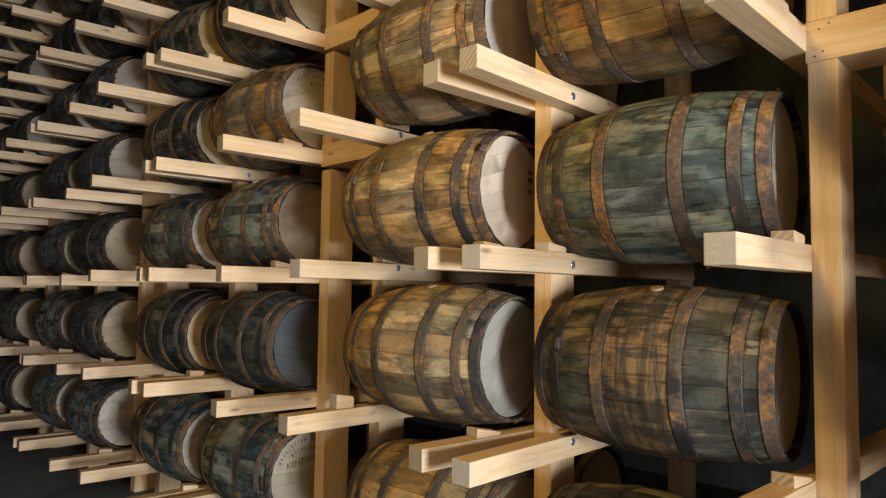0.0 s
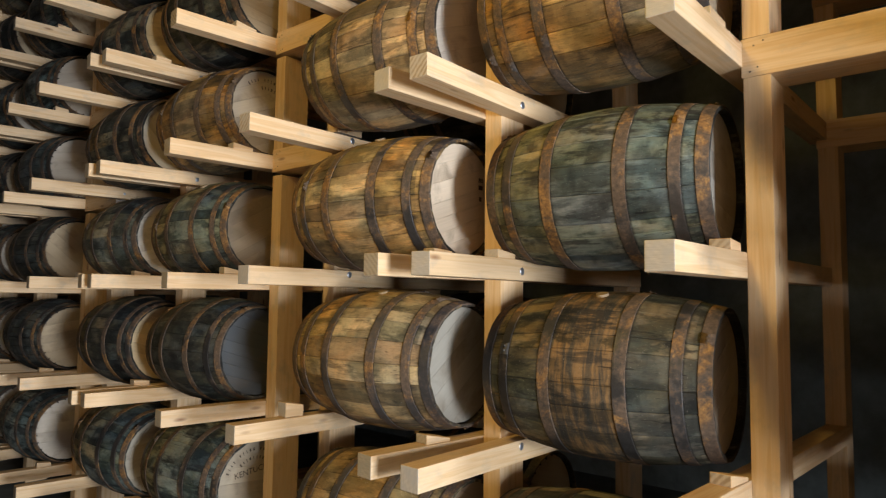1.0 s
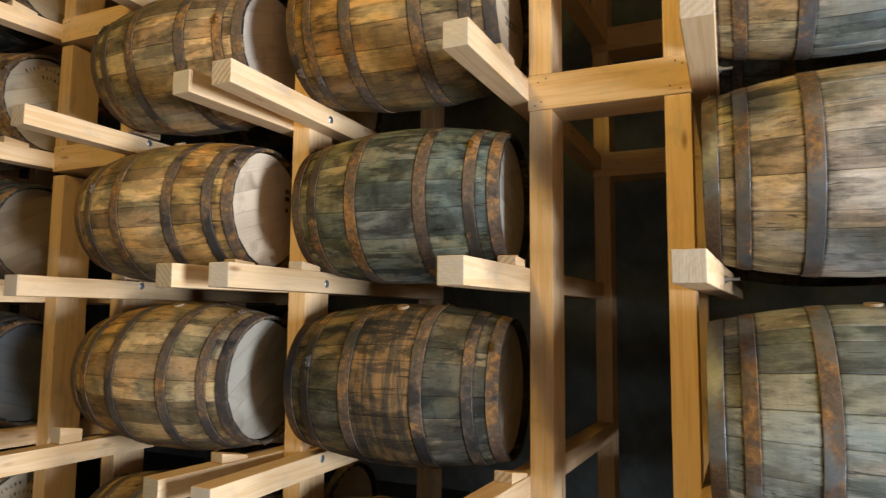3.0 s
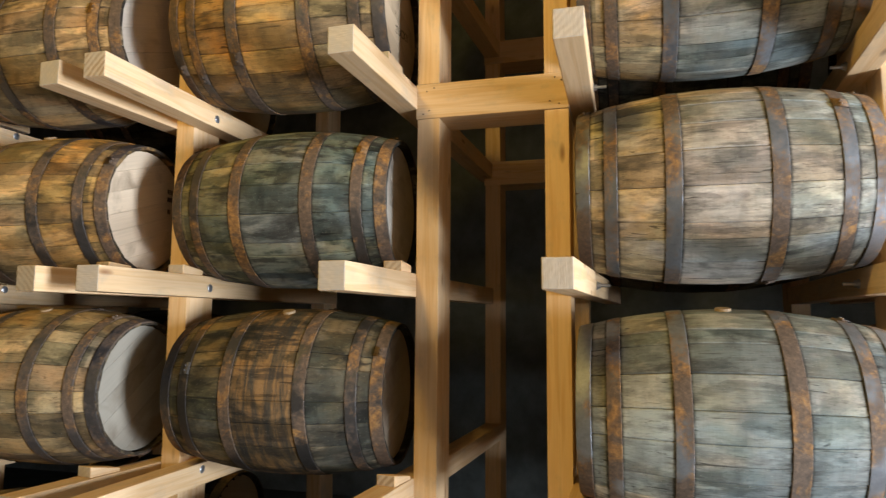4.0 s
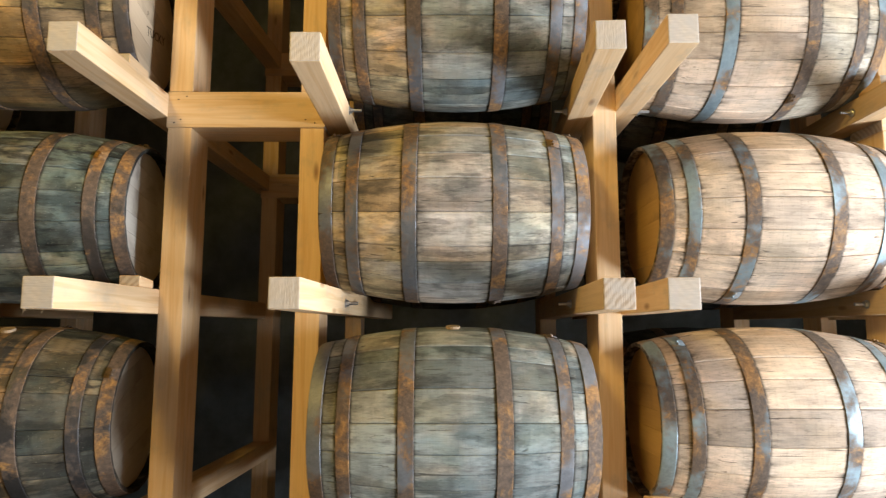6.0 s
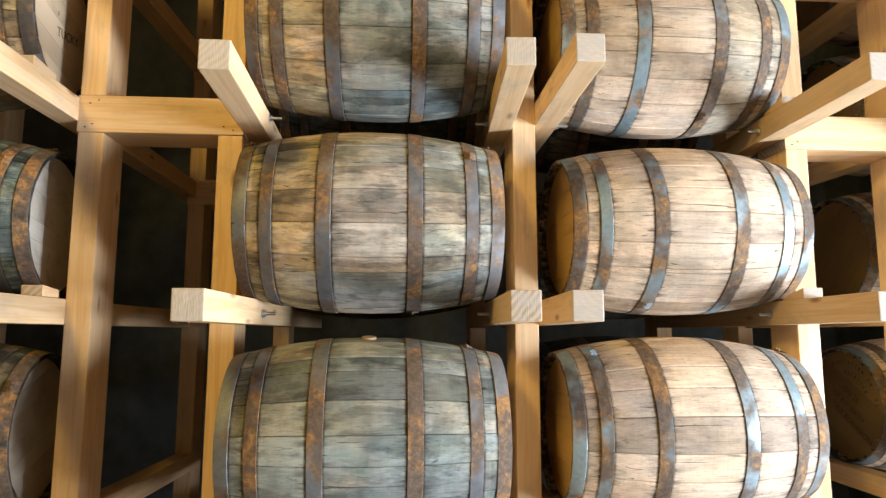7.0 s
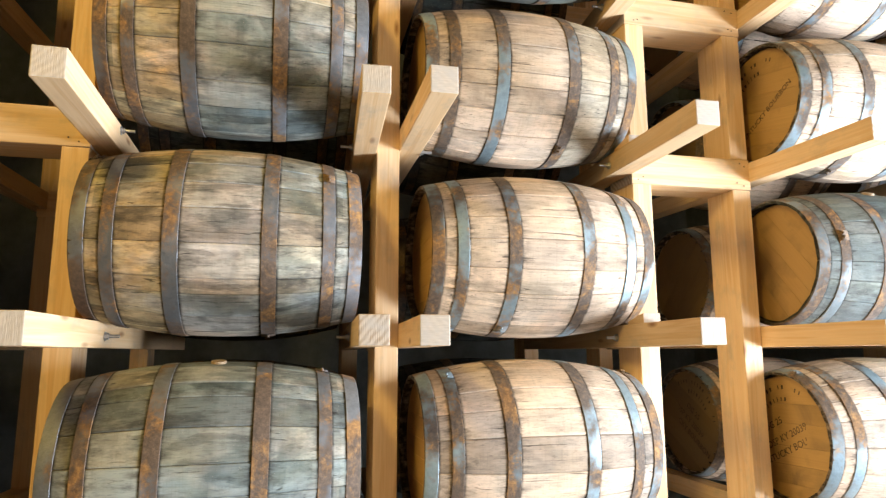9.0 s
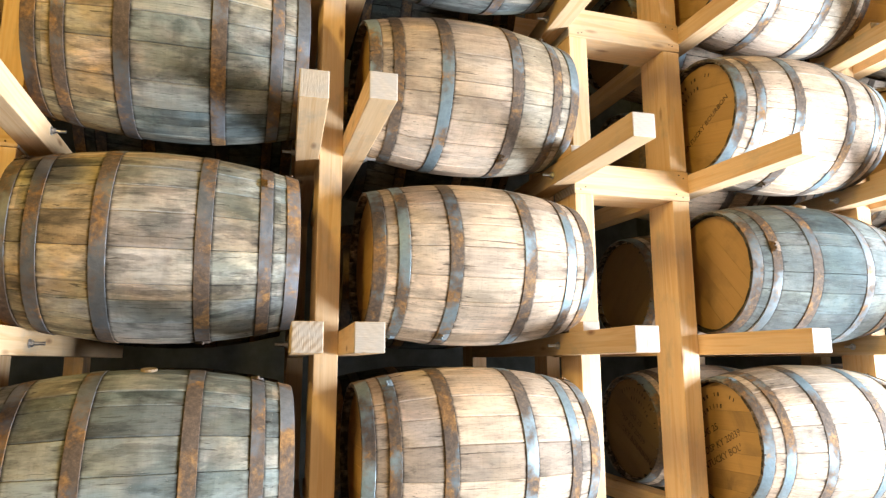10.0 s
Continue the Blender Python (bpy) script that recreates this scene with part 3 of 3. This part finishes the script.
structure("wall_aisle", box_bm(WALL_X - 0.2, END_Y, FLOOR_Z, WALL_X, FAR_Y, ROOF_Z), CLADDING, "brown board wall along the aisle")

# a pendant lamp hangs in the aisle
lb = bmesh.new()
bmesh.ops.create_cone(lb, cap_ends=False, segments=32, radius1=0.42, radius2=0.12, depth=0.24, matrix=Matrix.Translation((0, 0, 0.14)))
pendant = new("pendant_lamp", mesh_of("pendant_lamp", lb, ZINC))
pendant.matrix_world = look(LAMP_AT, LAMP_TO)
tagged(pendant, "round steel lamp hung from the ceiling by a rod", "lamp")
rb = bmesh.new()
bmesh.ops.create_cone(rb, cap_ends=True, segments=12, radius1=0.012, radius2=0.012, depth=ROOF_Z - LAMP_AT[2], matrix=Matrix.Translation((LAMP_AT[0], LAMP_AT[1], (ROOF_Z + LAMP_AT[2]) / 2)))
rod = child("rod", mesh_of("rod", rb, ZINC), pendant)
rod.matrix_parent_inverse = pendant.matrix_world.inverted()

# ---- the rack: posts, arms, ties ----
FACE, DEPTH, W = 2.472, 0.182, 0.089
TIERS = [0.31, 1.09, 1.835, 2.57, 3.305, 4.03, 4.755, 5.48]
# units: the lower (-y) edges of the three posts, and how far the unit has settled
UNITS = [
    ("R", (-4.709, -3.607, -2.505), 0.0),
    ("M", (-2.009, -0.907, 0.195), 0.0),
    ("L", (0.691, 1.793, 2.895), 0.0),
    ("K", (3.391, 4.493, 5.595), -0.045),
    ("J", (6.091, 7.193, 8.295), -0.08),
    ("I", (8.791, 9.893, 10.995), -0.11),
    ("H", (11.491, 12.593, 13.695), -0.14),
]
BACK_FACE = 3.80


def upright(y, z0, z1, face, variant):
    m = Matrix.Translation((face + DEPTH / 2, y + W / 2, z0)) @ Matrix.Rotation(-math.pi / 2, 4, "Y")
    return timber("rack_post", z1 - z0, W, DEPTH, m, variant, "upright yellow pine post of the barrel rack", "post", "rack posts")


# how far the free end of an arm stands out of square, where it is not the usual
SWING = {("M", 0, 3, 1): 0.0, ("M", 0, 2, 1): 0.035, ("M", 1, 2, 1): 0.045, ("M", 1, 3, 1): 0.012, ("M", 1, 3, -1): 0.02,
         ("R", 0, 2, 1): -0.02, ("R", 0, 3, 1): -0.03, ("L", 1, 2, 1): -0.015, ("L", 1, 3, 1): 0.0, ("L", 0, 1, -1): 0.09,
         ("L", 0, 2, -1): 0.055, ("L", 0, 1, 1): 0.05, ("L", 1, 2, -1): 0.022, ("L", 1, 3, -1): 0.02}
ARM_X = 1.87


def arm(y_base, top, seed, swing):
    r = random.Random(seed)
    x0, x1 = ARM_X + r.uniform(-0.015, 0.015), 3.9
    ang = math.atan2(-swing, FACE - ARM_X)
    length = round((x1 - x0) / math.cos(ang), 1)
    m = Matrix.Translation((x0, y_base + swing, top - W / 2)) @ Matrix.Rotation(ang, 4, "Z") @ Matrix.Rotation(radians(90 * r.randrange(4)), 4, "X")
    return timber("support_beam", length, W, W, m, seed % 4, "sawn pine arm bolted to the post, carrying barrel ends", "beam", "rack arms"), ang


BOLT = BOLT_HEAD = None


def bolt(x, y, z, sign, flat=False):
    """A through-bolt along y: its domed head (flat), or its threaded end with washer and nut."""
    global BOLT, BOLT_HEAD
    if BOLT is None:
        bm = bmesh.new()
        for rad, d, at, seg in ((0.006, 0.05, 0.022, 10), (0.016, 0.003, 0.0015, 16), (0.0115, 0.010, 0.008, 6)):
            bmesh.ops.create_cone(bm, cap_ends=True, segments=seg, radius1=rad, radius2=rad, depth=d,
                                  matrix=Matrix.Translation((0, at, 0)) @ Matrix.Rotation(math.pi / 2, 4, "X"))
        BOLT = mesh_of("bolt", bm, ZINC)
        bm = bmesh.new()
        bmesh.ops.create_uvsphere(bm, u_segments=20, v_segments=10, radius=0.017, matrix=Matrix.Diagonal((1, 0.28, 1, 1)))
        BOLT_HEAD = mesh_of("bolt", bm, ZINC, smooth=True)
    ob = new("bolt", BOLT_HEAD if flat else BOLT)
    ob.matrix_world = pose(x, y, z, 0, 0, 0 if sign > 0 else 180)
    tagged(ob, "round zinc bolt head on a rack beam" if flat else "zinc threaded bolt with nut through a rack beam", "bolt", "rack bolts")


def wedge_mesh(seed):
    r = random.Random(seed)
    l, w, h0, h1 = r.uniform(0.10, 0.13), 0.062, r.uniform(0.032, 0.04), r.uniform(0.012, 0.034)
    bm = bmesh.new()
    v = [bm.verts.new(p) for p in ((0, -w / 2, 0), (l, -w / 2, 0), (l, w / 2, 0), (0, w / 2, 0),
                                   (0, -w / 2, h0), (l, -w / 2, h1), (l, w / 2, h1), (0, w / 2, h0))]
    for q in ((0, 3, 2, 1), (4, 5, 6, 7), (0, 1, 5, 4), (1, 2, 6, 5), (2, 3, 7, 6), (3, 0, 4, 7)):
        bm.faces.new([v[i] for i in q])
    bmesh.ops.bevel(bm, geom=bm.edges[:], offset=0.002, segments=1, affect="EDGES")
    for f in bm.faces:
        f.material_index = 1 if abs(f.normal.x) > 0.9 else 0
    return mesh_of("chock", bm, PINE, PINE_END)


def splinter_mesh(k):
    """A torn wood fibre hanging from a sawn end."""
    bm = bmesh.new()
    h = 0.009 + 0.005 * k
    pts = [(-0.0006, 0, 0), (0.0006, 0, 0), (0, 0.0007, 0), (0.001, 0.0012 * k, -h)]
    v = [bm.verts.new(p) for p in pts]
    for q in ((0, 1, 2), (0, 3, 1), (1, 3, 2), (2, 3, 0)):
        bm.faces.new([v[i] for i in q])
    return mesh_of("splinter", bm, PINE)


SPLINTERS = [splinter_mesh(k) for k in range(3)]
CHOCKS = [wedge_mesh(s) for s in range(4)]
AXIS_X, REST = 2.47, 0.279
LOOK_AT = {
    ("M", 0): ("tan", "grey", "grey", "grey", "tan"),     # the column beside post .191
    ("M", 1): ("grey", "pale", "pale", "pale", "grey"),
    ("R", 0): ("tan", "pale", "teal", "pale", "pale"),
    ("R", 1): ("tan", "pale", "pale", "grey", "pale"),
    ("L", 0): ("tan", "tan", "tan", "tan", "grey"),
    ("L", 1): ("dark", "dark", "slate", "tan", "tan"),
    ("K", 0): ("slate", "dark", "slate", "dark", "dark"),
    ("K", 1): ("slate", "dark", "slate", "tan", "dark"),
}
HEADS = {
    ("L", 0, 2): (0.62, 0.51, 0.37), ("L", 0, 1): (0.31, 0.29, 0.235), ("L", 0, 3): (0.60, 0.53, 0.43),
    ("L", 1, 2): (0.50, 0.47, 0.40), ("L", 1, 1): (0.40, 0.36, 0.29), ("K", 1, 2): (0.24, 0.18, 0.11),
    ("K", 1, 1): (0.07, 0.075, 0.075), ("K", 1, 3): (0.42, 0.34, 0.23), ("K", 0, 1): (0.62, 0.46, 0.25),
    ("K", 0, 2): (0.60, 0.53, 0.42), ("K", 0, 3): (0.50, 0.42, 0.29), ("K", 0, 4): (0.62, 0.45, 0.22),
    ("K", 0, 0): (0.42, 0.37, 0.28), ("K", 1, 0): (0.36, 0.30, 0.21),
}
# M 1 2: lighter tint at +y evens out the door light's fall-off
BANDS_AT = {("M", 0, 2): ("gold", "plain", "soft"), ("M", 0, 1): ("soft", "teal", "teal"), ("M", 0, 3): ("gold", "teal", "teal"),
            ("M", 1, 2): ("light", "light", "plain"), ("M", 1, 1): ("plain", "light", "plain"), ("M", 1, 3): ("plain", "plain", "soft"),
            ("L", 1, 2): ("gold", "plain", "teal"), ("L", 1, 1): ("gold", "plain", "plain"), ("L", 0, 2): ("plain", "light", "gold"),
            ("L", 0, 1): ("gold", "light", "plain"), ("L", 1, 3): ("ochre", "gold", "plain"), ("L", 0, 3): ("soft", "plain", "plain")}
RUST_AT = {("L", 1, 1): 0.75}
YAW = {("L", 1, 1): 3.0, ("L", 1, 2): 3.2, ("L", 1, 3): 2.0, ("L", 0, 2): 1.5}
# how far a barrel sits behind (+x) or beside its usual place
SHIFT = {("M", 0, 1): (-0.10, 0.025), ("M", 0, 2): (-0.01, 0.022), ("M", 0, 3): (-0.01, 0.01), ("M", 1, 2): (0.09, -0.032),
         ("M", 1, 1): (0.055, 0.0), ("M", 1, 3): (0.12, -0.012), ("L", 1, 2): (0.12, 0.03), ("L", 1, 1): (0.10, 0.033),
         ("L", 0, 2): (-0.05, 0.012), ("L", 0, 1): (-0.03, 0.008), ("L", 0, 3): (-0.03, 0.0)}
LIFT = {("L", 0, 2, 1): -0.027, ("L", 0, 3, 1): -0.03, ("M", 0, 3, 1): -0.03, ("M", 0, 3, -1): 0.012, ("M", 1, 3, 1): 0.03,
        ("L", 0, 1, 1): -0.025, ("L", 0, 1, -1): -0.025, ("L", 1, 1, 1): -0.025, ("L", 1, 1, -1): -0.015}  # arms set a little low or high
PLACED = {}
seed = 0
for name, edges, sink in UNITS:
    edges = sorted(edges, reverse=True)  # from +y to -y
    near = name in "RMLK"
    top_tier = 5 if name in "RM" else 7
    for k, e in enumerate(edges):
        seed += 1
        gap_post = k != 1 and not (name == "R" and k == 2) and not (name == "H" and k == 0)
        stops = [FLOOR_Z]
        if gap_post:
            for t in range(3, 7):
                stops += [TIERS[t] - 0.13 + sink, TIERS[t] + 0.01 + sink]
        stops.append(5.9)
        for z0, z1 in zip(stops[::2], stops[1::2]):
            upright(e, z0, z1, FACE, seed % 3)
        upright(e, FLOOR_Z, 5.9, BACK_FACE, seed % 3)
    for t in range(0, top_tier + 1):
        z = TIERS[t] + sink
        for c in (0, 1):
            y_hi, y_lo = edges[c], edges[c + 1] + W   # bay between these faces
            mid = (y_hi + y_lo) / 2
            dx, dy = SHIFT.get((name, c, t), (0.0, 0.0))
            for side, yb in ((1, y_hi - W / 2), (-1, y_lo + W / 2)):
                seed += 1
                usual = 0.08 if name in "KJIH" else 0.04 if side == -1 else 0.012
                a, ang = arm(yb, z + LIFT.get((name, c, t, side), 0.0), seed, SWING.get((name, c, t, side), usual))
                if name in "RML" and 1 <= t <= 3:
                    r = random.Random(seed + 5)
                    unroll = a.matrix_world.to_3x3().inverted().to_4x4()
                    for k in range(r.randrange(3, 8)):
                        spot = Vector((r.uniform(0.0, 0.003), r.uniform(-0.04, 0.04), -W / 2 + 0.001))
                        child("splinter", SPLINTERS[k % 3], a, "", unroll @ Matrix.Translation(spot) @ Matrix.Rotation(r.uniform(-0.7, 0.7), 4, "X"))
                if near and 1 <= t <= 4:
                    bolt(FACE + 0.03, yb - side * (W / 2 + 0.001), z - 0.05, -side, name in "LK")
                if (side == -1 and seed % 7) or (side == 1 and (seed % 5 == 0 and name != "R" or (name, c, t) == ("L", 0, 1))):
                    r = random.Random(seed)
                    xw = AXIS_X + dx - 0.24 - r.uniform(0.0, 0.04)
                    if side == 1 and t == 1:
                        xw -= 0.05
                    ck = new("chock", CHOCKS[seed % 4])
                    ck.matrix_world = pose(xw, yb + (xw - FACE) * math.tan(ang), z + LIFT.get((name, c, t, side), 0.0) + 0.0005, 0, 0, math.degrees(ang) + r.uniform(-5, 5)) @ Matrix.Diagonal((1, 1.15, 1.9 if side == 1 and t == 1 else 1, 1))
                    tagged(ck, "small pine chock on the arm against a barrel", "wedge", "barrel chocks")
            seed += 1
            looks = LOOK_AT.get((name, c))
            # far and high barrels: mostly dark tones, putting the shade there into colour
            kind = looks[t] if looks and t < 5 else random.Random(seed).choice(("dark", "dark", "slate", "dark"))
            detailed = near and t < 5
            rr = random.Random(seed * 3)
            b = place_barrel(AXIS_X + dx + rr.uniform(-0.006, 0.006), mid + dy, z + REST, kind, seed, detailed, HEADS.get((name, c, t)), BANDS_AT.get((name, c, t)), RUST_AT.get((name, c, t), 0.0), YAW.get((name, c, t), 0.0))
            PLACED[(name, c, t)] = b
            # second row: its shade is painted by dark heads (R) and dark staves (M, L)
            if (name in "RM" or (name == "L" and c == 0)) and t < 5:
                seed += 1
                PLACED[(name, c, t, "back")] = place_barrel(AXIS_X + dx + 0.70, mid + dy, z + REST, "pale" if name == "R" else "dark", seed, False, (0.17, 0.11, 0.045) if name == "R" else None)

# ties across the gaps between units
nb = bmesh.new()
bmesh.ops.create_cone(nb, cap_ends=True, segments=10, radius1=0.003, radius2=0.0026, depth=0.0024, matrix=Matrix.Rotation(math.pi / 2, 4, "X"))
NAIL = mesh_of("nail", nb, plain("dark_nail_steel", (0.05, 0.045, 0.04), 0.6, 0.6, 0.2, 80.0))
for (n0, e0, s0), (n1, e1, s1) in zip(UNITS, UNITS[1:]):
    lo, hi = max(e0), min(e1) + W
    for t in range(3, 7):
        for face in (FACE - 0.004, BACK_FACE - 0.004):
            z = TIERS[t] - 0.06 + (s0 + s1) / 2
            m = Matrix.Translation((face + 0.095, lo - 0.004, z)) @ Matrix.Rotation(math.pi / 2, 4, "Z")
            tie = timber("rack_tie", hi - lo + 0.008, 0.19, 0.139, m, t % 3, "short pine tie nailed across two rack posts", "beam", "rack ties")
            if face < BACK_FACE - 0.1:
                for u in (0.035, 0.062, hi - lo - 0.055, hi - lo - 0.03):
                    for v in (-0.045, 0.045):
                        child("nail", NAIL, tie, "dark nail head", Matrix.Translation((u + 0.01 * math.sin(40 * (u + v + t)), 0.0955, v + 0.008 * math.sin(70 * u + t))))

# stencilled heads
stencil_head(PLACED[("R", 0, 1)], 1, [("OG 25", -0.05, 0.07), ("DSP KY 20039", 0.0, 0.0), ("KENTUCKY BOURBON", 0.0, -0.055)], 0.45, size=0.042)
stencil_head(PLACED[("R", 0, 1, "back")], 1, [("OG 25", 0.0, 0.06), ("DSP KY 20039", 0.0, 0.0), ("KENTUCKY BOURBON", 0.0, -0.055)], -0.6, size=0.042)
stencil_head(PLACED[("R", 0, 3)], 1, [("KENTUCKY BOURBON", 0.0, -0.05)], 0.5)
stencil_head(PLACED[("L", 1, 3)], -1, [("DSP", -0.06, 0.03), ("KENTUCKY", 0.0, -0.03)], 0.15, arcs=False, size=0.05)
stencil_head(PLACED[("L", 1, 1)], -1, [("KENTUCKY", 0.0, 0.06)], 1.45, arcs=True, size=0.042)
stencil_head(PLACED[("K", 1, 0)], -1, [("KENTUCKY", 0.0, 0.08)], 0.12, arcs=True, size=0.05)
stencil_head(PLACED[("K", 1, 3)], -1, [], -0.3, arcs=True)
mark = [o for o in PLACED[("L", 0, 2)].children if o.name.startswith("head") and o.matrix_basis.translation.y < 0][0]
unspin = PLACED[("L", 0, 2)].matrix_basis.to_3x3().inverted().to_4x4()
spot = mark.matrix_basis.inverted() @ Matrix.Translation((0, -(HALF - 0.03 + 0.0008), 0)) @ unspin @ Matrix.Rotation(math.pi / 2, 4, "X")
for u, v in ((0.135, 0.11), (0.147, 0.11), (0.159, 0.11), (0.135, 0.075), (0.143, 0.075), (0.151, 0.075), (0.159, 0.075), (0.14, 0.02), (0.15, 0.02)):
    child("stencil_bar", BARS[2], mark, m=spot @ Matrix.Translation((u, v, 0)))
